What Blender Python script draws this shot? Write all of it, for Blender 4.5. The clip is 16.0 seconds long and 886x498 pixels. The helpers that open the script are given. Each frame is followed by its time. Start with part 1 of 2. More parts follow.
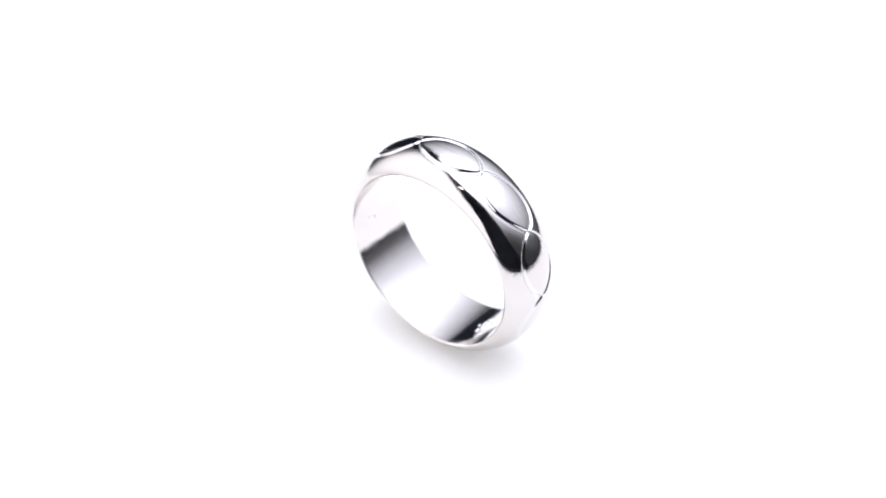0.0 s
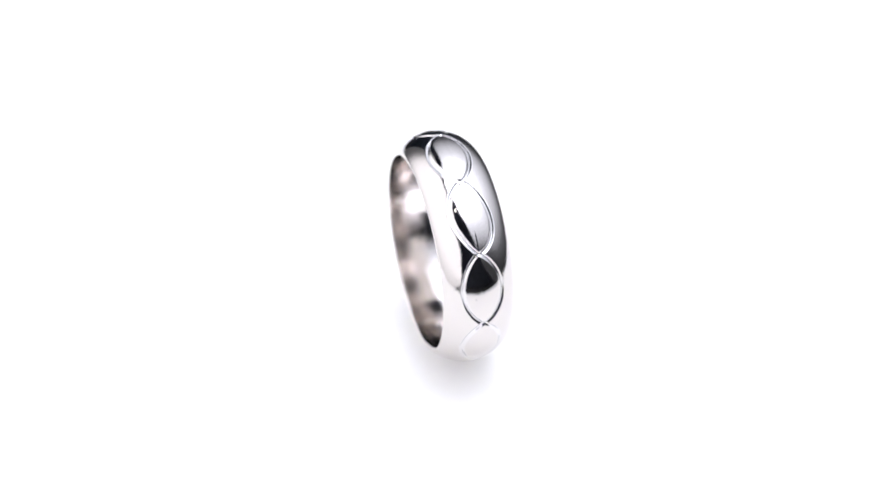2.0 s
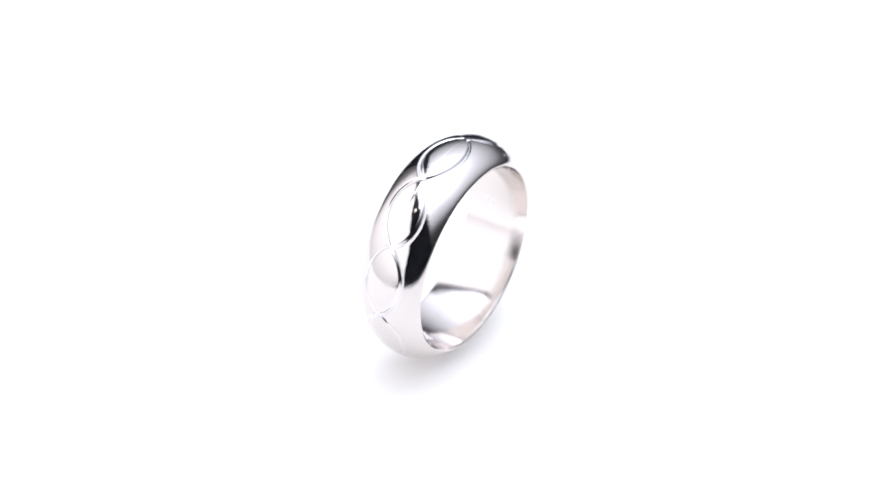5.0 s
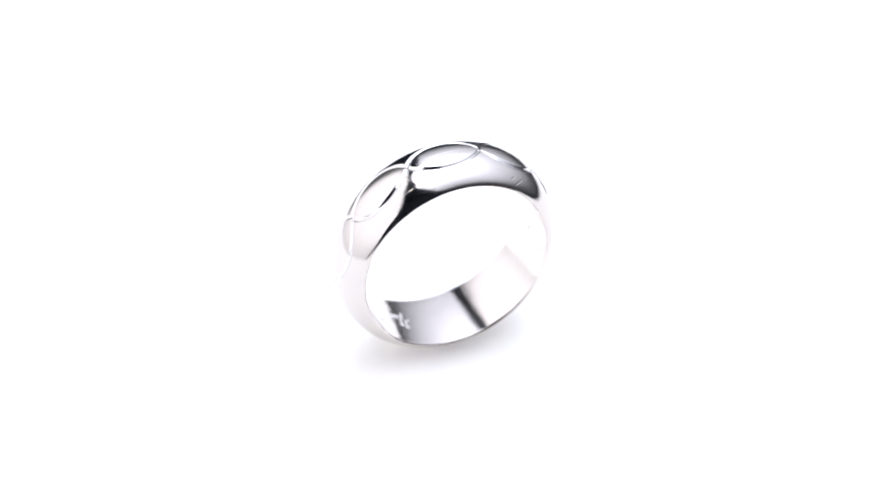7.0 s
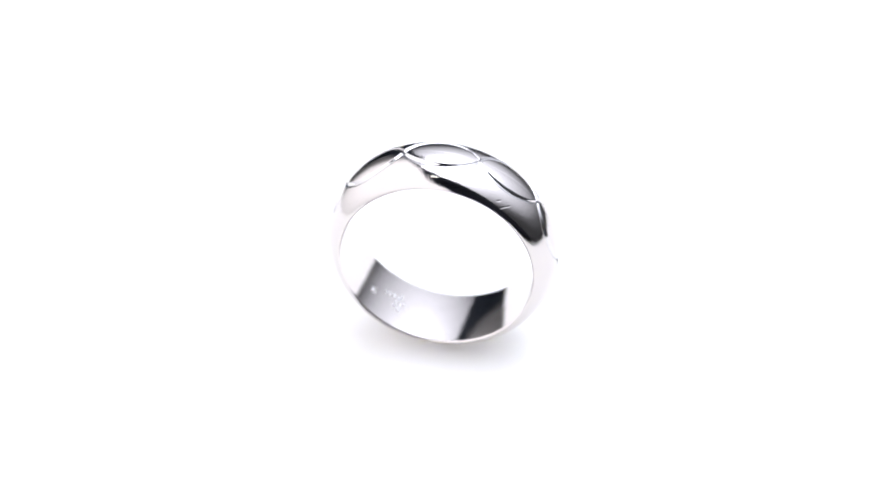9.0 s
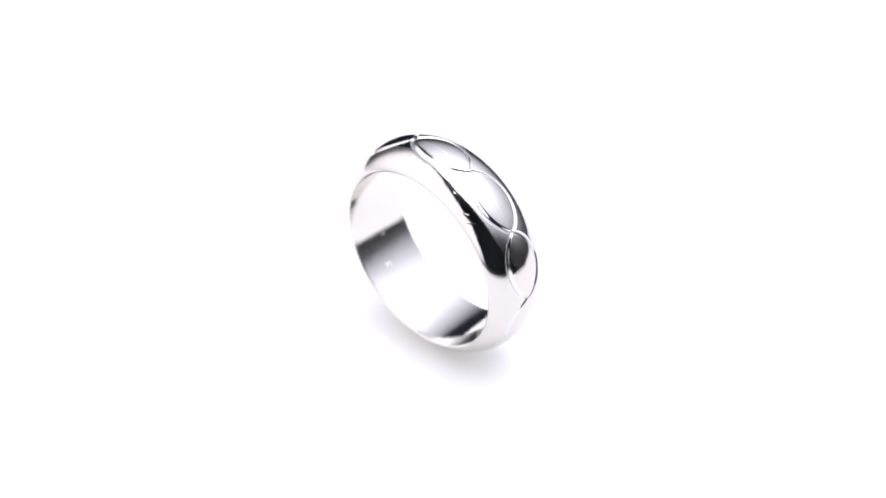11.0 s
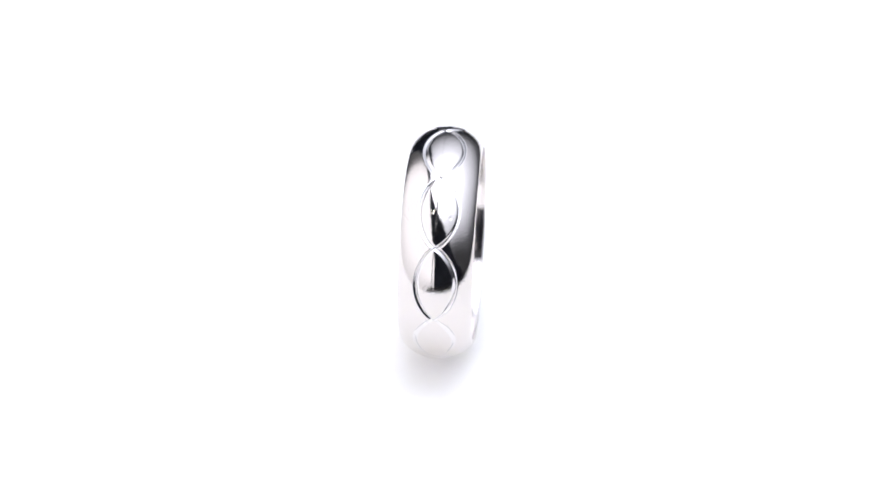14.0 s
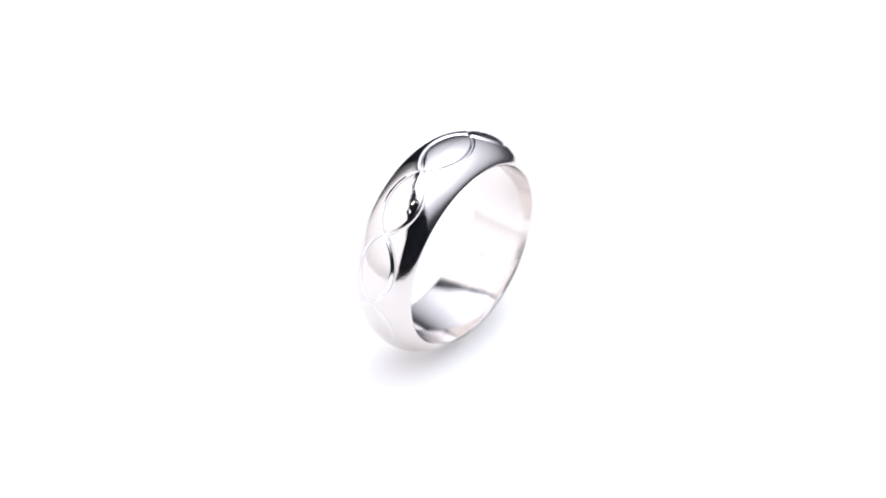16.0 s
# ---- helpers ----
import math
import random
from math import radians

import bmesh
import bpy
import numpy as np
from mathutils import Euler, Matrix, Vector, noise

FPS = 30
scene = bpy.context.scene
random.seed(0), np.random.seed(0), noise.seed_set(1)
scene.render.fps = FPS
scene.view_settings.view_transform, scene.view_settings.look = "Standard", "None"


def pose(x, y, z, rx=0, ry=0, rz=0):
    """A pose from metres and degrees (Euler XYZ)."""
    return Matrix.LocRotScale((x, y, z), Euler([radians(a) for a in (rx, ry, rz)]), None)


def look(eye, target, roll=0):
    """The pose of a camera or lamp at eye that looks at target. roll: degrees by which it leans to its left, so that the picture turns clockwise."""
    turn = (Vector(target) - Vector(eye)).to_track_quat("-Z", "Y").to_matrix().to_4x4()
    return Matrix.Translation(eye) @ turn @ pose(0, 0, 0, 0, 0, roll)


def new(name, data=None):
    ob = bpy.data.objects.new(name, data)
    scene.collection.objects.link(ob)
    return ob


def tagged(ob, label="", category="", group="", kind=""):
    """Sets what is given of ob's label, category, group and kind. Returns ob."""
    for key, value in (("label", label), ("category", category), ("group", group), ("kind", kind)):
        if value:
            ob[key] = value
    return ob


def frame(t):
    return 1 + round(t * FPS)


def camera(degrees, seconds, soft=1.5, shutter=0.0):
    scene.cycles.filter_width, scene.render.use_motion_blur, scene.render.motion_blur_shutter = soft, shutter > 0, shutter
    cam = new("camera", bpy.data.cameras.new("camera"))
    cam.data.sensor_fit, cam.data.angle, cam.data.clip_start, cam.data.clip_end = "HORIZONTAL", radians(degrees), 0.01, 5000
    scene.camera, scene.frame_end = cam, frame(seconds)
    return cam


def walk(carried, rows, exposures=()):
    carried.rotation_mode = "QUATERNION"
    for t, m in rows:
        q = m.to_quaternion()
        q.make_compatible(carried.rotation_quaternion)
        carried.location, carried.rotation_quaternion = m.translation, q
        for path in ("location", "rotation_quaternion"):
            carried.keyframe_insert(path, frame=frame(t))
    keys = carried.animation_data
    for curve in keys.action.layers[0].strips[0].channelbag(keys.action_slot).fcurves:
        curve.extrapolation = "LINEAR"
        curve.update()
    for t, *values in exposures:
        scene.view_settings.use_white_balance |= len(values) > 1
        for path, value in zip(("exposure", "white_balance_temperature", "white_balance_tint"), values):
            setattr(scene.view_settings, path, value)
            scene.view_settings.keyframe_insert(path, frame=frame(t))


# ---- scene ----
# ---- camera and its fixed place ----
cam = camera(25.0, 16.0, soft=1.7)
cam.data.dof.use_dof, cam.data.dof.focus_distance, cam.data.dof.aperture_fstop = True, 0.171, 28.0
EYE = look((0.0, -0.13821, 0.12656), (-0.00025, -0.00027, 0.01018), 0.07)
walk(cam, [(0.0, EYE), (16.0, EYE)])

# ---- light: a dark studio, a softbox and a diffusion dome ----
SOFTBOX_LIGHT = 1.70     # radiance of the lit cloths at their hottest
DOME_LIGHT = 4.85
scene.view_settings.exposure = 0.0
world = bpy.data.worlds.new("studio")
world.use_nodes = True
world.node_tree.nodes["Background"].inputs["Color"].default_value = (0.010, 0.010, 0.011, 1)
world.node_tree.nodes["Background"].inputs["Strength"].default_value = 1.0
scene.world = world


# ---- materials ----
def material(name):
    mat = bpy.data.materials.new(name)
    mat.use_nodes = True
    nt = mat.node_tree
    return mat, nt, nt.nodes["Principled BSDF"]


def node(nt, kind, **values):
    n = nt.nodes.new(kind)
    for key, value in values.items():
        n.inputs[key].default_value = value
    return n


def ramp(nt, source, stops):
    n = nt.nodes.new("ShaderNodeValToRGB")
    while len(n.color_ramp.elements) < len(stops):
        n.color_ramp.elements.new(0.5)
    for el, (at, value) in zip(n.color_ramp.elements, stops):
        el.position = at
        el.color = (value, value, value, 1) if isinstance(value, float) else (*value, 1)
    nt.links.new(source, n.inputs[0])
    return n


def textured(name, colour, rough, scale, spread=0.1, bump=0.1, dist=0.0005, metal=0.0):
    """A surface with grain at two scales in colour and relief."""
    mat, nt, bsdf = material(name)
    co = nt.nodes.new("ShaderNodeTexCoord")
    fine = node(nt, "ShaderNodeTexNoise", Scale=scale, Detail=6.0, Roughness=0.6)
    wide = node(nt, "ShaderNodeTexNoise", Scale=scale / 14, Detail=3.0)
    for n in (fine, wide):
        nt.links.new(co.outputs["Object"], n.inputs["Vector"])
    both = nt.nodes.new("ShaderNodeMath")
    both.operation = "MULTIPLY"
    nt.links.new(fine.outputs["Fac"], both.inputs[0])
    nt.links.new(wide.outputs["Fac"], both.inputs[1])
    lo = tuple(c * (1 - spread) for c in colour)
    hi = tuple(min(1.0, c * (1 + spread)) for c in colour)
    r = ramp(nt, both.outputs[0], [(0.1, lo), (0.45, hi)])
    nt.links.new(r.outputs["Color"], bsdf.inputs["Base Color"])
    b = node(nt, "ShaderNodeBump", Strength=bump, Distance=dist)
    nt.links.new(fine.outputs["Fac"], b.inputs["Height"])
    nt.links.new(b.outputs["Normal"], bsdf.inputs["Normal"])
    bsdf.inputs["Roughness"].default_value = rough
    bsdf.inputs["Metallic"].default_value = metal
    return mat


def silver(name, rough, wave, scratch, colour=(0.650, 0.614, 0.590), hair=0.0):
    """Polished silver: hand-polished waviness, fine pitting, and hair scratches that run askew round the band."""
    mat, nt, bsdf = material(name)
    bsdf.inputs["Metallic"].default_value = 1.0
    co = nt.nodes.new("ShaderNodeTexCoord")
    wide = node(nt, "ShaderNodeTexNoise", Scale=420.0, Detail=2.0, Roughness=0.5)
    fine = node(nt, "ShaderNodeTexNoise", Scale=7500.0, Detail=2.0, Roughness=0.6)
    smear = node(nt, "ShaderNodeTexNoise", Scale=260.0, Detail=5.0, Roughness=0.65)
    for n in (wide, fine, smear):
        nt.links.new(co.outputs["Object"], n.inputs["Vector"])
    r = ramp(nt, smear.outputs["Fac"], [(0.35, rough * 0.7), (0.7, rough * 1.5)])
    nt.links.new(r.outputs["Color"], bsdf.inputs["Roughness"])
    tone = ramp(nt, smear.outputs["Fac"], [(0.3, tuple(c * 0.985 for c in colour)), (0.7, tuple(c * 1.015 for c in colour))])
    nt.links.new(tone.outputs["Color"], bsdf.inputs["Base Color"])
    # arc length round the band and place across it
    sep = nt.nodes.new("ShaderNodeSeparateXYZ")
    nt.links.new(co.outputs["Object"], sep.inputs[0])
    turn = nt.nodes.new("ShaderNodeMath")
    turn.operation = "ARCTAN2"
    nt.links.new(sep.outputs["Z"], turn.inputs[0])
    nt.links.new(sep.outputs["X"], turn.inputs[1])
    arc = nt.nodes.new("ShaderNodeMath")
    arc.operation = "MULTIPLY"
    arc.inputs[1].default_value = 0.0105
    nt.links.new(turn.outputs[0], arc.inputs[0])
    flat = nt.nodes.new("ShaderNodeCombineXYZ")
    nt.links.new(arc.outputs[0], flat.inputs["X"])
    nt.links.new(sep.outputs["Y"], flat.inputs["Y"])
    lay = nt.nodes.new("ShaderNodeMapping")
    lay.vector_type = "TEXTURE"
    lay.inputs["Rotation"].default_value = (0, 0, radians(58))
    lay.inputs["Scale"].default_value = (4.0, 1.0, 1.0)
    nt.links.new(flat.outputs[0], lay.inputs["Vector"])
    hairs = node(nt, "ShaderNodeTexNoise", Scale=7000.0, Detail=2.0, Roughness=0.6)
    nt.links.new(lay.outputs[0], hairs.inputs["Vector"])
    b1 = node(nt, "ShaderNodeBump", Strength=wave, Distance=0.0001)
    b2 = node(nt, "ShaderNodeBump", Strength=scratch, Distance=0.00002)
    b3 = node(nt, "ShaderNodeBump", Strength=hair, Distance=0.00002)
    nt.links.new(wide.outputs["Fac"], b1.inputs["Height"])
    nt.links.new(fine.outputs["Fac"], b2.inputs["Height"])
    nt.links.new(hairs.outputs["Fac"], b3.inputs["Height"])
    nt.links.new(b1.outputs["Normal"], b2.inputs["Normal"])
    nt.links.new(b2.outputs["Normal"], b3.inputs["Normal"])
    nt.links.new(b3.outputs["Normal"], bsdf.inputs["Normal"])
    return mat


SILVER = silver("polished_silver", 0.04, 0.14, 0.20, hair=0.22)
SATIN = silver("worn_inner_silver", 0.085, 0.14, 0.25, (0.712, 0.668, 0.642), hair=0.10)
CUT = silver("cut_silver", 0.11, 0.05, 0.15, (0.69, 0.67, 0.662))
STAMP = silver("stamped_silver", 0.45, 0.05, 0.15, (0.92, 0.90, 0.89))
PLATTER = textured("matt_white_acrylic", (0.940, 0.902, 0.858), 0.55, 900.0, 0.012, 0.04, 0.0001)
_p = PLATTER.node_tree.nodes["Principled BSDF"]
_p.inputs["Subsurface Weight"].default_value = 1.0          # milky acrylic: light spreads some millimetres inside
_p.inputs["Subsurface Radius"].default_value = (0.98, 0.97, 1.03)
_p.inputs["Subsurface Scale"].default_value = 0.0125
BLACK = textured("black_cloth", (0.018, 0.018, 0.019), 0.8, 1500.0, 0.3, 0.2, 0.0003)
# north wall only: colour raised and blued to lighten the dark reflections it gives
LIFTED_WALL = textured("wall_paled_to_lift_reflections", (0.52, 0.62, 0.74), 0.85, 60.0, 0.2, 0.15, 0.002)
WALL = textured("grey_painted_wall", (0.25, 0.27, 0.32), 0.85, 60.0, 0.25, 0.15, 0.002)
TABLE = textured("black_table_laminate", (0.02, 0.02, 0.021), 0.7, 220.0, 0.25, 0.1, 0.0004)
GREY = textured("grey_plastic", (0.08, 0.08, 0.085), 0.5, 700.0, 0.15, 0.1, 0.0002)


def glow_cloth(name, tint, strength, stops_u, stops_v):
    """Diffusion cloth that glows white by itself: emission painted hot in the middle, falling off to its hems (u, v of
    the cloth).
    """
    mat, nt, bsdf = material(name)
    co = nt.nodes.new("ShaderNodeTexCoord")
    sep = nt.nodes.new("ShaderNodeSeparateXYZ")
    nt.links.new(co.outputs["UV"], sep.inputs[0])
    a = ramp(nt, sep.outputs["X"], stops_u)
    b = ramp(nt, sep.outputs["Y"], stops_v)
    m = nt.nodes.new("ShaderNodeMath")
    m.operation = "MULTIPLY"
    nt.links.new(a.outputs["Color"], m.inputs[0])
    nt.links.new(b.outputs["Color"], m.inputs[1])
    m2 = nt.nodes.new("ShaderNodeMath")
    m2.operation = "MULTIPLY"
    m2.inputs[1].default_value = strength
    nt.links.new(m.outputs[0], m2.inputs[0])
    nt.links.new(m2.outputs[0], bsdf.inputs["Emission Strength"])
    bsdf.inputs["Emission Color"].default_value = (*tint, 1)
    # near-black base so that the cloth throws back no bounced light
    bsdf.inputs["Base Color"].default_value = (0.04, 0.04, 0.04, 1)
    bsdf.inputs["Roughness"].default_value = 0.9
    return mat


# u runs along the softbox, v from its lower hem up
# falloff painted into the emission; the dim far end greys a dark reflection
SOFTBOX_CLOTH = glow_cloth("softbox_cloth", (0.938, 0.932, 1.0), SOFTBOX_LIGHT,
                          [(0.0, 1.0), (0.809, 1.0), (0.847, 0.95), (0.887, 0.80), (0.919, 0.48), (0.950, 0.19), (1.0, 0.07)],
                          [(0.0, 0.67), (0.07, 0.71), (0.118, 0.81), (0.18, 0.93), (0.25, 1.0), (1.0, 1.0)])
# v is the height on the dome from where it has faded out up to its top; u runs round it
# fade from top to hem painted into the emission, no lamp above
DOME_CLOTH = glow_cloth("dome_cloth", (0.835, 0.870, 1.0), DOME_LIGHT,
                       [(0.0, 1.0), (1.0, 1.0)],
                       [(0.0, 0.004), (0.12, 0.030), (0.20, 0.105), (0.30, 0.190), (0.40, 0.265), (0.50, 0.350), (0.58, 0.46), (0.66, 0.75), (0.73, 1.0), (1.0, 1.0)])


BULB, _nt, _b = material("bulb")
_b.inputs["Emission Color"].default_value = (1, 0.98, 0.95, 1)
_b.inputs["Emission Strength"].default_value = 12.0


# ---- mesh helpers ----
def mesh(name, verts, faces, mat, smooth=False):
    me = bpy.data.meshes.new(name)
    me.from_pydata(verts, [], faces)
    me.materials.append(mat)
    if smooth:
        me.polygons.foreach_set("use_smooth", [True] * len(me.polygons))
    me.update()
    return me


def part(name, bm, mat, parent=None, label="", smooth=False):
    me = bpy.data.meshes.new(name)
    bm.to_mesh(me)
    bm.free()
    me.materials.append(mat)
    if smooth:
        me.polygons.foreach_set("use_smooth", [True] * len(me.polygons))
    ob = new(name, me)
    ob.parent = parent
    return tagged(ob, label)


def box(x0, x1, y0, y1, z0, z1, bevel=0.0):
    bm = bmesh.new()
    bmesh.ops.create_cube(bm, size=1.0)
    for v in bm.verts:
        v.co = ((x0 + x1) / 2 + v.co.x * (x1 - x0), (y0 + y1) / 2 + v.co.y * (y1 - y0), (z0 + z1) / 2 + v.co.z * (z1 - z0))
    if bevel:
        bmesh.ops.bevel(bm, geom=bm.edges[:], offset=bevel, segments=3, affect="EDGES", profile=0.5)
    return bm


def turned(outline, segments=96):
    """A solid of revolution about z from (radius, height) pairs, bottom to top."""
    bm = bmesh.new()
    rings = []
    for r, z in outline:
        rings.append([bm.verts.new((r * math.cos(2 * math.pi * i / segments), r * math.sin(2 * math.pi * i / segments), z)) for i in range(segments)])
    for lo, hi in zip(rings, rings[1:]):
        for i in range(segments):
            j = (i + 1) % segments
            bm.faces.new((lo[i], lo[j], hi[j], hi[i]))
    bm.faces.new(rings[-1])
    bm.faces.new(rings[0][::-1])
    return bm


# ---- the studio room ----
def tube(points, radius, sides=8):
    """A round rod along a line of points."""
    bm = bmesh.new()
    rings = []
    for i, p in enumerate(points):
        p = Vector(p)
        d = (Vector(points[min(i + 1, len(points) - 1)]) - Vector(points[max(i - 1, 0)])).normalized()
        side = d.cross(Vector((0.31, 0.17, 0.93))).normalized()
        up = d.cross(side)
        rings.append([bm.verts.new(p + radius * (math.cos(2 * math.pi * k / sides) * side + math.sin(2 * math.pi * k / sides) * up)) for k in range(sides)])
    for lo, hi in zip(rings, rings[1:]):
        for k in range(sides):
            bm.faces.new((lo[k], lo[(k + 1) % sides], hi[(k + 1) % sides], hi[k]))
    bm.faces.new(rings[0][::-1])
    bm.faces.new(rings[-1])
    return bm


def room():
    w, d, h, low = 1.6, 1.6, 1.7, -0.75
    tagged(part("floor", box(-w, w, -d, d, low - 0.1, low), WALL), "grey studio floor under the table", kind="structure")
    tagged(part("ceiling", box(-w, w, -d, d, h, h + 0.1), WALL), "grey painted studio ceiling", kind="structure")
    tagged(part("wall_north", box(-w, w, d, d + 0.1, low, h), LIFTED_WALL), "studio wall, paled blue-grey to lift dark reflections", kind="structure")
    tagged(part("wall_south", box(-w, w, -d - 0.1, -d, low, h), WALL), "grey painted studio wall", kind="structure")
    tagged(part("wall_east", box(w, w + 0.1, -d - 0.1, d + 0.1, low, h), WALL), "grey painted studio wall", kind="structure")
    tagged(part("wall_west", box(-w - 0.1, -w, -d - 0.1, d + 0.1, low, h), WALL), "grey painted studio wall", kind="structure")


def photo_table():
    top = -0.045
    t = tagged(new("photo_table"), "matt black laminate photo table under the turntable", "table")
    t.location = (0, 0, -0.75)
    part("tabletop", box(-0.6, 0.6, -0.9, 0.6, 0.75 + top - 0.03, 0.75 + top, 0.003), TABLE, t)
    for x in (-0.55, 0.55):
        for y in (-0.85, 0.55):
            part("leg", box(x - 0.02, x + 0.02, y - 0.02, y + 0.02, 0.0, 0.75 + top - 0.03, 0.002), TABLE, t)


def turntable():
    t = tagged(new("turntable"), "matt white round turntable platter on a black table", "turntable")
    part("platter", turned([(0.079, -0.026), (0.081, -0.0245), (0.081, -0.0012), (0.0806, -0.0003), (0.0798, 0.0)], 160), PLATTER, t)
    part("base", turned([(0.055, -0.045), (0.058, -0.043), (0.058, -0.031), (0.030, -0.029), (0.030, -0.026)], 96), GREY, t)
    return t


def softbox():
    """The long upright softbox: a slightly bowed cloth in a black case."""
    t = tagged(new("softbox"), "lit white softbox in a black fabric case", "softbox")
    n, m = 60, 24

    def top(y):
        """The upper hem slopes down towards the far end."""
        return z1 - 0.62 * max(0.0, y)

    x0, y0, y1, z0, z1 = -0.17, -0.73, 0.290, -0.045, 0.412
    vs, fs, uv = [], [], []
    for i in range(n + 1):
        u = i / n
        y = y0 + (y1 - y0) * u
        for j in range(m + 1):
            v = j / m
            z = z0 + (top(y) - z0) * v
            v = (z - z0) / (z1 - z0)
            bow = 0.012 * math.sin(math.pi * u) * math.sin(math.pi * v)
            vs.append((x0 + bow, y, z))
            # painted falloff: u is pushed up so the far lower corner glows less
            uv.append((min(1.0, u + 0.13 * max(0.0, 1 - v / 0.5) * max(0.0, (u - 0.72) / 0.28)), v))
    for i in range(n):
        for j in range(m):
            a = i * (m + 1) + j
            fs.append((a, a + m + 1, a + m + 2, a + 1))
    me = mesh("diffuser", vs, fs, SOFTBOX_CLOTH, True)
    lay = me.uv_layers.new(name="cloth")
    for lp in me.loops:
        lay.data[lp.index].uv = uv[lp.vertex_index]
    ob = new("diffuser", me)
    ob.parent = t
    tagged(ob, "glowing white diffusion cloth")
    side = [(y0 - 0.006, z0), (y1 + 0.006, z0), (y1 + 0.006, top(y1) + 0.006), (0.0, z1 + 0.006), (y0 - 0.006, z1 + 0.006)]
    case = bmesh.new()
    near = [case.verts.new((x0 - 0.006, y, z)) for y, z in side]
    back = [case.verts.new((x0 - 0.09, y, z)) for y, z in side]
    case.faces.new(near)
    case.faces.new(back[::-1])
    for i in range(5):
        k = (i + 1) % 5
        case.faces.new((near[k], near[i], back[i], back[k]))
    bmesh.ops.recalc_face_normals(case, faces=case.faces[:])
    bmesh.ops.bevel(case, geom=case.edges[:], offset=0.004, segments=3, affect="EDGES", profile=0.5)
    part("case", case, BLACK, t)
    return t


def hem(az):
    """The lower hem of the dome cloth, degrees above the horizon, round the compass (0 towards the lens, 90 to its right)."""
    stops = [(-180, 6), (-170, 13), (-161, 24), (-156, 40), (-150, 54), (-142, 58), (-125, 65), (-92, 72), (-60, 75), (-40, 73), (-25, 69), (-10, 67), (0, 62), (7, 59),
             (14, 54), (20, 48), (26, 40), (32, 27), (40, 13), (50, 3), (60, -6.8), (150, -6.8), (165, -2), (180, 6)]
    return along(stops, az)


def fall(az):
    """Where the dome's painted glow has faded out, in degrees above the horizon, round the compass: set lowest behind
    on the right.
    """
    return along([(-180, 2), (-170, 5), (-160, 9), (-150, 18), (-90, 24), (0, 24), (30, 20), (45, 18), (60, 11), (75, 1), (90, -5), (105, -10), (122, -14), (150, -12), (165, -5), (180, 2)], az)


def along(stops, az):
    for (a, e), (b, f) in zip(stops, stops[1:]):
        if a <= az <= b:
            return e + (f - e) * (az - a) / (b - a)
    return 14


def dome():
    """A diffusion tent drawn over the set, open towards the lens and the softbox."""
    t = tagged(new("diffusion_dome"), "white diffusion cloth dome that glows by itself, fading downwards", "diffuser")
    n, m, rad = 96, 28, 0.46
    vs, fs, uv = [], [], []
    for i in range(n + 1):
        az = -180 + 360 * i / n
        e0, fade = hem(az), fall(az)
        for j in range(m + 1):
            e = e0 + (89.9 - e0) * j / m
            a, b = radians(az), radians(e)
            vs.append((rad * math.cos(b) * math.sin(a), -rad * math.cos(b) * math.cos(a), 0.0105 + rad * math.sin(b)))
            uv.append((i / n, min(1.0, max(0.0, (e - fade) / (90 - fade)))))
    for i in range(n):
        for j in range(m):
            a = i * (m + 1) + j
            fs.append((a, a + m + 1, a + m + 2, a + 1))
    me = mesh("cloth", vs, fs, DOME_CLOTH, True)
    lay = me.uv_layers.new(name="cloth")
    for lp in me.loops:
        lay.data[lp.index].uv = uv[lp.vertex_index]
    ob = new("cloth", me)
    ob.parent = t
    tagged(ob, "glowing white diffusion cloth")
    # a thin black hoop sewn into the hem, round which the cloth is stretched
    edge = []
    for i in range(n):
        az = -180 + 360 * i / n
        a, b = radians(az), radians(hem(az))
        r = rad + 0.003
        edge.append((r * math.cos(b) * math.sin(a), -r * math.cos(b) * math.cos(a), 0.0105 + r * math.sin(b)))
    hoop = tube(edge + edge[:1], 0.002)
    part("hoop", hoop, BLACK, t, "thin black hoop along the hem", True)
    return t


def spot_lamp():
    """A small lamp head in the gap between softbox and dome."""
    t = tagged(new("spot_lamp"), "small black lamp on a stand with a white bulb", "lamp")
    t.location = (-0.34, -0.205, -0.045)
    az, el, far = radians(-36), radians(65), 0.60
    at = Vector((far * math.cos(el) * math.sin(az), -far * math.cos(el) * math.cos(az), 0.0105 + far * math.sin(el)))
    m = Matrix.Translation(-t.location) @ look(at, (0, 0, 0.0105))
    head = turned([(0.018, 0.0), (0.018, 0.004), (0.016, 0.045), (0.010, 0.05)], 32)
    bulb = turned([(0.002, -0.008), (0.008, -0.006), (0.011, -0.001), (0.011, 0.001)], 32)
    back = m @ Vector((0, 0, 0.048))
    for bm in (head, bulb):
        bm.transform(m)
    part("housing", head, BLACK, t)
    part("bulb", bulb, BULB, t, "glowing white bulb", True)
    part("foot", turned([(0.062, 0.0), (0.062, 0.010), (0.058, 0.013)], 48), BLACK, t)
    part("pole", tube([(0, 0, 0.012), (0, 0, 0.30), (0, 0, back.z + 0.02)], 0.006), BLACK, t)
    part("arm", tube([(0, 0, back.z + 0.018), (back.x * 0.5, back.y * 0.5, back.z + 0.01), tuple(back)], 0.005), BLACK, t)


# ---- the ring ----
CROWN, EDGE, INNER, HALF = 0.01056, 0.00890, 0.00864, 0.00325
JOINTS = [-1.9, 34.6, 70.8, 108.1, 143.3, 179.7, 214.6, 250.2, 286.2, 322.1, 358.1]   # where the two engraved lines cross, degrees round the band
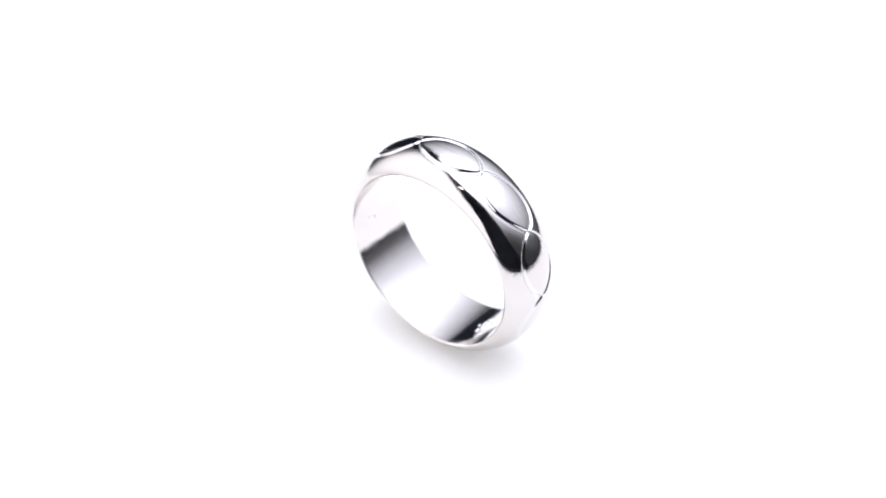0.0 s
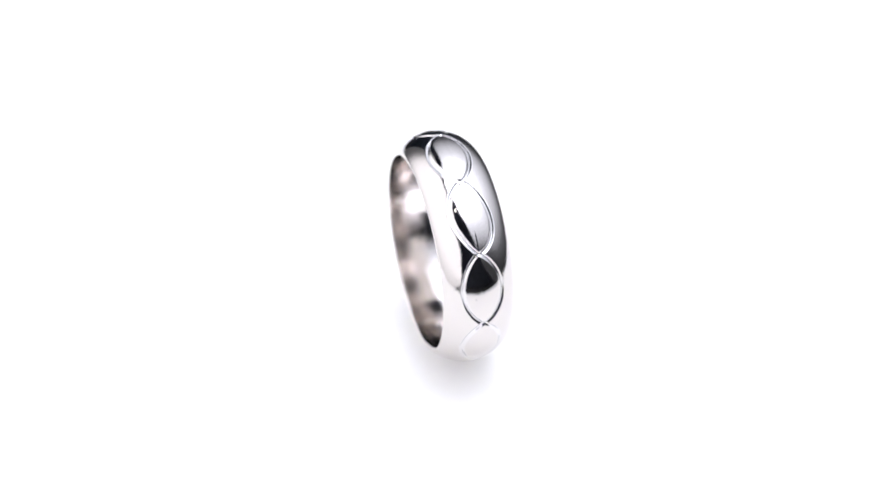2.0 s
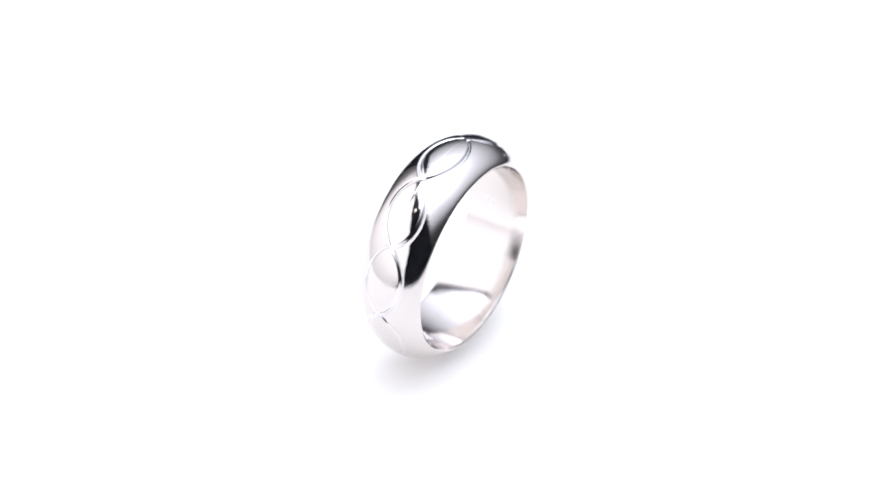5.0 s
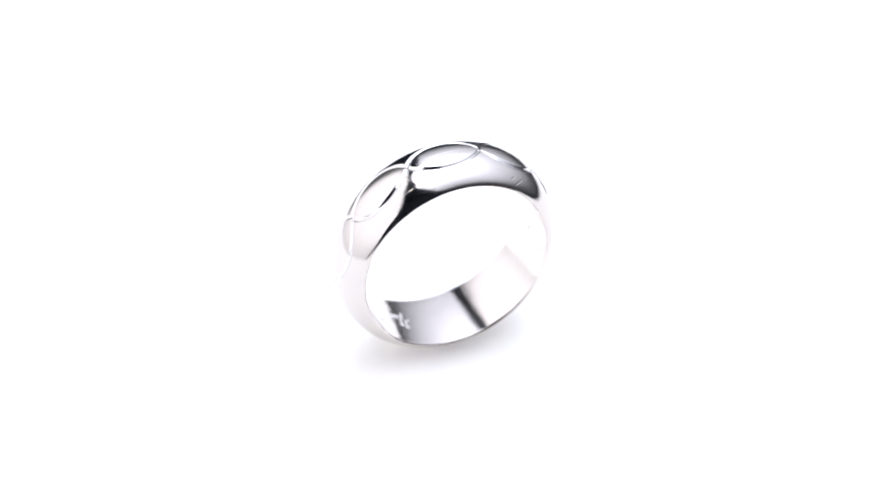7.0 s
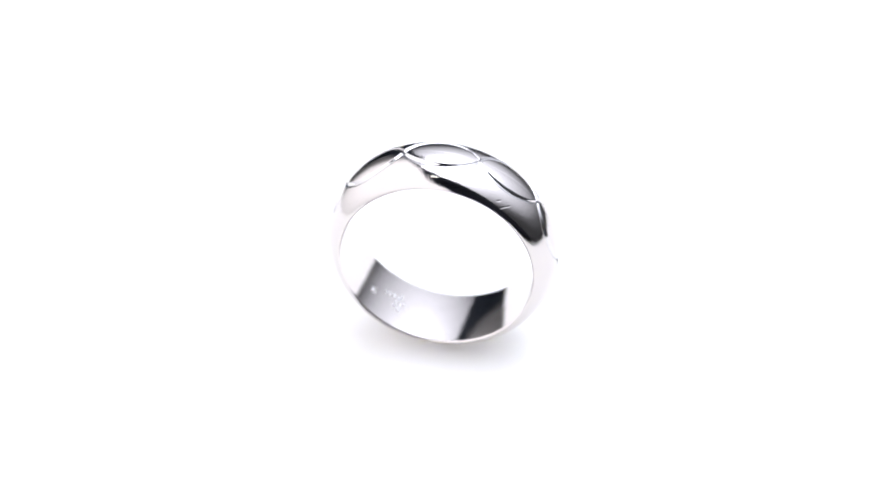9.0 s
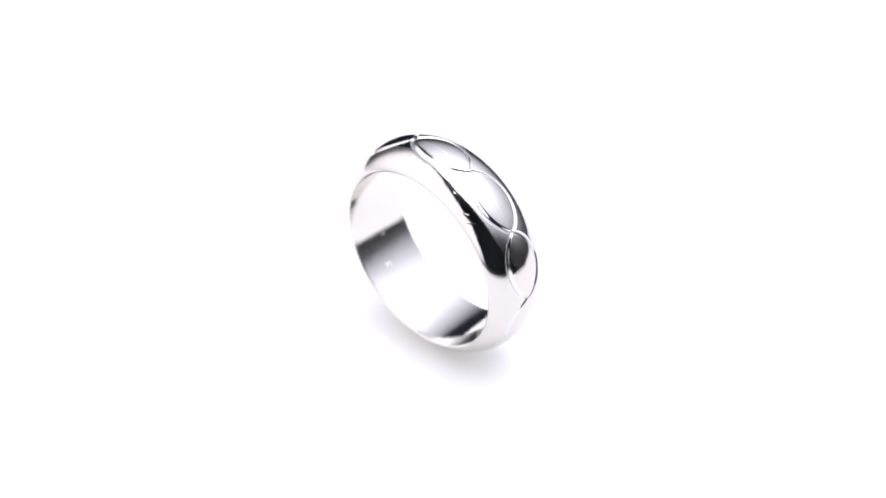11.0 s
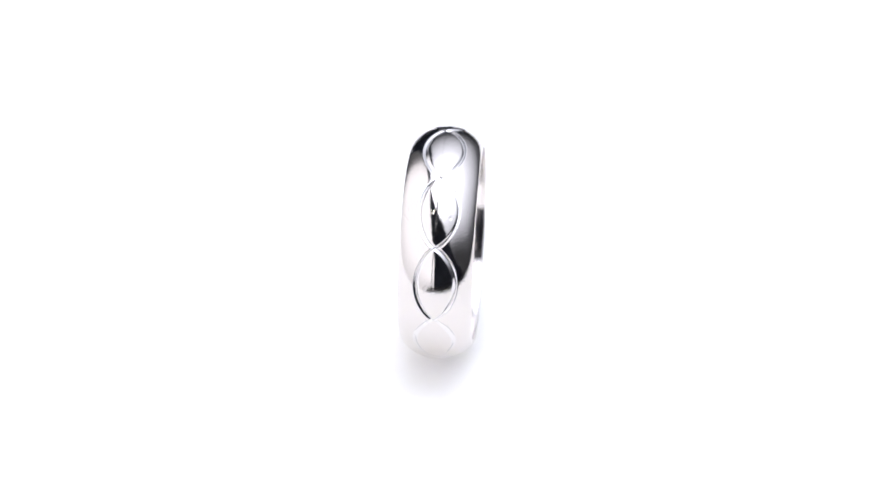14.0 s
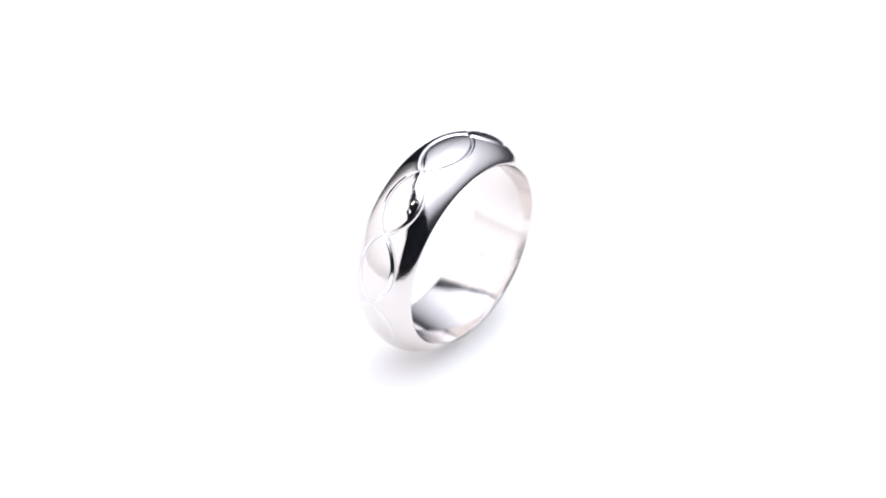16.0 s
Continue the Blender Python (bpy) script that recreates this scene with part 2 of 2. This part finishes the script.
GROOVE, DEPTH = 0.00025, 0.00016
# for each almond, on its two sides: half width, where the graver came in and where it left (0 to 1 along the almond), and where one is lopsided, by how much
SIDES = [((0.00172, 0.0, 1.0), (0.00178, 0.0, 1.0)), ((0.00171, 0.0, 1.0, 1.2), (0.00167, 0.0, 1.0, 0.8)),
         ((0.00178, 0.0, 0.95), (0.00156, 0.0, 1.0)), ((0.00180, 0.0, 1.0), (0.00150, 0.03, 1.0)),
         ((0.00184, 0.0, 0.97), (0.00157, 0.0, 1.0)), ((0.00174, 0.04, 0.9), (0.00166, 0.0, 0.95)),
         ((0.00170, 0.0, 1.0), (0.00168, 0.0, 1.0)), ((0.00173, 0.0, 1.0), (0.00166, 0.0, 1.0)),
         ((0.00168, 0.0, 1.0), (0.00172, 0.0, 1.0)), ((0.00172, 0.0, 1.0), (0.00170, 0.0, 1.0))]


def almond_half(phi, side):
    """Half width of the almond at that angle on one side, and how hard the graver bit there (0 to 1)."""
    d = (phi - JOINTS[0]) % 360 + JOINTS[0]
    for i, (lo, hi) in enumerate(zip(JOINTS, JOINTS[1:])):
        if lo <= d <= hi:
            k = (d - lo) / (hi - lo)
            wide, start, stop, *skew = SIDES[i][side]
            press = 0.3 + 0.7 * min(1.0, max(0.0, (k - start) / 0.12)) if start > 0 else 1.0
            press *= min(1.0, max(0.45, (stop - k) / 0.14)) if stop < 1 else 1.0
            return wide * (1 - (2 * k ** (skew[0] if skew else 1.0) - 1) ** 2) ** 0.74, press
    return 0.0, 1.0


def bore(a):
    """Radius of the inner face, gently rounded across for comfort."""
    return INNER + 12.0 * a * a


def ring():
    t = tagged(new("ring"), "polished silver domed ring engraved with almonds, standing on a platter", "ring")
    n, m = 1500, 150
    phis = np.linspace(0, 2 * math.pi, n, endpoint=False)
    s = np.sin(np.linspace(-math.pi / 2, math.pi / 2, m + 1))
    s = 0.55 * s + 0.45 * np.linspace(-1, 1, m + 1)
    a = HALF * s
    rad = EDGE + (CROWN - EDGE) * np.clip(1 - np.abs(s) ** 2.05, 0, 1) ** 0.733
    sides = np.array([[almond_half(math.degrees(p), side) for side in (0, 1)] for p in phis])
    half = np.where(a[None, :] < 0, sides[:, :1, 0], sides[:, 1:, 0])
    # distance of every point of the face from the nearer engraved line
    step = phis[1] * CROWN
    gap = np.full((n, m + 1), 1.0)
    for k in range(-12, 13):
        gap = np.minimum(gap, np.hypot(np.abs(a)[None, :] - np.roll(half, -k, 0), k * step))
    # the graver bit unevenly: the cut swells and thins along its way, each side on its own
    bite = np.stack([0.92 + 0.22 * np.sin(3 * phis + 0.7) * np.sin(7 * phis + 2), 0.88 + 0.26 * np.sin(4 * phis + 2.1) * np.sin(5 * phis + 0.4)])
    bite = bite * sides[:, :, 1].T
    bite = np.where(a[None, :] < 0, bite[0][:, None], bite[1][:, None])
    cut = np.clip(1 - gap / (GROOVE * bite), 0, 1)
    cut = cut * cut * (3 - 2 * cut) * 0.7 + cut * 0.3
    inside = (np.abs(a)[None, :] < half)
    r = rad[None, :] - DEPTH * bite * cut
    # the fields between the lines are a little cushioned
    r = r + np.where(inside, 0.00004 * (half ** 2 - a[None, :] ** 2) / 0.00169 ** 2, 0)
    # two short nicks on the flank
    for p0, a0, p1, a1 in ((127.0, 0.00297, 130.5, 0.00250), (123.6, 0.00268, 125.0, 0.00254)):
        k = np.clip((np.degrees(phis) - p0) / (p1 - p0), 0, 1)[:, None]
        off = np.hypot(a[None, :] - (a0 + (a1 - a0) * k), np.radians(np.degrees(phis)[:, None] - (p0 + (p1 - p0) * k)) * CROWN)
        r = r - 0.000025 * np.clip(1 - off / 0.00008, 0, 1)
    # clearer pits: one in a field, a rubbed spot in another
    for p, a0, w, deep in ((128.7, -0.00115, 0.00016, 0.00003), (-165.2, -0.00026, 0.00030, 0.00002)):
        along_arc = np.radians((np.degrees(phis) - p + 180) % 360 - 180) * CROWN
        off = np.hypot(a[None, :] - a0, along_arc[:, None] * 0.7)
        r = r - deep * np.clip(1 - off / w, 0, 1) ** 1.5
    # a few tiny dents from wear
    rng = np.random.default_rng(7)
    for p, s0, w in zip(rng.uniform(0, 360, 26), rng.uniform(-0.75, 0.75, 26), rng.uniform(0.00004, 0.00008, 26)):
        near = np.abs((np.degrees(phis) - p + 180) % 360 - 180) < 2
        off = np.hypot(a[None, :] - s0 * HALF, (np.radians((np.degrees(phis[near]) - p + 180) % 360 - 180) * CROWN)[:, None])
        r[near] -= 0.2 * w * np.clip(1 - off / w, 0, 1)
    P = np.stack([r * np.cos(phis)[:, None], np.broadcast_to(a, (n, m + 1)), r * np.sin(phis)[:, None]], -1)
    ids = np.arange(n * (m + 1)).reshape(n, m + 1)
    nxt = np.roll(ids, -1, 0)
    quads = np.stack([ids[:, :-1], ids[:, 1:], nxt[:, 1:], nxt[:, :-1]], -1)
    # class of each face: 0 body, 1 groove, 2 to 11 almond fields
    cm = (cut[:, :-1] + cut[:, 1:]) / 2
    kind = np.where(cm > 0.02, 1, 0)
    inner = inside[:, :-1] & inside[:, 1:] & (kind == 0)
    deg = (np.degrees(phis) - JOINTS[0]) % 360 + JOINTS[0]
    which = np.clip(np.searchsorted(JOINTS, deg) - 1, 0, 9)
    kind = np.where(inner, 2 + which[:, None], kind)
    flat = P.reshape(-1, 3)
    du = np.roll(P, -1, 0) - np.roll(P, 1, 0)
    dv = np.gradient(P, axis=1)
    nor = np.cross(dv, du)
    nor /= np.linalg.norm(nor, axis=-1, keepdims=True)
    out = np.stack([np.cos(phis), np.zeros(n), np.sin(phis)], -1)[:, None, :]
    nor *= np.sign((nor * out).sum(-1, keepdims=True))
    nor = nor.reshape(-1, 3)

    def piece(name, code, mat, label=""):
        sel = quads[kind == code]
        used, back = np.unique(sel.ravel(), return_inverse=True)
        me = bpy.data.meshes.new(name)
        me.from_pydata(flat[used].tolist(), [], back.reshape(-1, 4).tolist())
        me.materials.append(mat)
        me.polygons.foreach_set("use_smooth", [True] * len(me.polygons))
        me.normals_split_custom_set_from_vertices(nor[used].tolist())
        ob = new(name, me)
        ob.parent = t
        return tagged(ob, label)

    piece("band", 0, SILVER, "polished domed outer face of the band")
    piece("engraved_line", 1, CUT, "two bright cut lines that cross round the band")
    for k in range(10):
        piece("almond_field", 2 + k, SILVER)
    # inner face with small rounded edges
    lip = HALF - 0.00014
    prof = [(-HALF, EDGE), (-HALF + 0.00003, EDGE - 0.00004), (-HALF + 0.00008, bore(lip) + 0.000005)]
    prof += [(lip * (i / 10 - 1), bore(lip * (i / 10 - 1))) for i in range(21)]
    prof += [(-x, y) for x, y in prof[2::-1]]
    seg = 360
    vs, fs = [], []
    for i in range(seg):
        p = 2 * math.pi * i / seg
        vs += [(y * math.cos(p), x, y * math.sin(p)) for x, y in prof]
    k = len(prof)
    for i in range(seg):
        j = (i + 1) % seg
        fs += [(i * k + c, j * k + c, j * k + c + 1, i * k + c + 1) for c in range(k - 1)]
    ob = new("inner_face", mesh("inner_face", vs, fs, SATIN, True))
    ob.parent = t
    tagged(ob, "smooth polished inner face of the band")
    # worn stamps on the inner face, as plain bars
    for p0, a0, wide, tall in ((-42.6, 0.00066, 2.4, 0.00050), (-44.6, 0.00072, 1.0, 0.00030), (-51.8, -0.00030, 1.9, 0.00032), (-54.6, -0.00036, 1.7, 0.00040),
                               (-57.6, -0.00042, 2.0, 0.00046), (-61.2, -0.00040, 2.2, 0.00042), (-59.6, 0.00020, 1.4, 0.00050), (-59.2, 0.00072, 2.6, 0.00030),
                               (-62.4, 0.00098, 2.2, 0.00034), (-63.0, 0.00036, 1.2, 0.00055), (-65.3, 0.0, 1.6, 0.00024), (-62.6, -0.00078, 1.2, 0.00050),
                               (-24.2, -0.00019, 1.0, 0.00018), (-44.2, 0.00030, 0.7, 0.00014), (-174.5, -0.0005, 3.0, 0.00022), (-175.9, -0.0012, 2.4, 0.0002)):
        vs = []
        for rr, grow in ((bore(a0) + 0.00002, 0.0), (bore(a0) - 0.00007, -0.00006)):
            for i in range(7):
                p = radians(p0 + (1.2 * wide / 2 + math.degrees(grow / INNER)) * (i / 3 - 1))
                for e in (-1, 1):
                    vs.append((rr * math.cos(p), a0 + e * (1.3 * tall / 2 + grow), rr * math.sin(p)))
        fs = [(14 + 2 * i, 16 + 2 * i, 17 + 2 * i, 15 + 2 * i) for i in range(6)]
        fs += [(2 * i, 2 * i + 2, 16 + 2 * i, 14 + 2 * i) for i in range(6)] + [(2 * i + 1, 15 + 2 * i, 17 + 2 * i, 2 * i + 3) for i in range(6)]
        fs += [(0, 14, 15, 1), (12, 13, 27, 26)]
        ob = new("hallmark", mesh("hallmark", vs, fs, STAMP))
        ob.parent = t
        tagged(ob, "small worn stamp on the inner face")
    return t


room()
photo_table()
TURNTABLE = turntable()
softbox()
dome()
spot_lamp()
RING = ring()


# ---- what moves ----
def motions():
    start, rate = -39.36, -16.824
    off = Vector((0.000265, 0.000216, 0.0))
    ring_rows, table_rows = [], []
    for i in range(33):
        s = i * 0.5
        turn = start + rate * s
        at = Euler((0, 0, radians(turn))).to_matrix() @ off
        ring_rows.append((s, pose(at.x, at.y, CROWN, 0, 0, turn)))
        table_rows.append((s, pose(0, 0, 0, 0, 0, turn)))
    walk(TURNTABLE, table_rows)
    walk(RING, ring_rows)


motions()
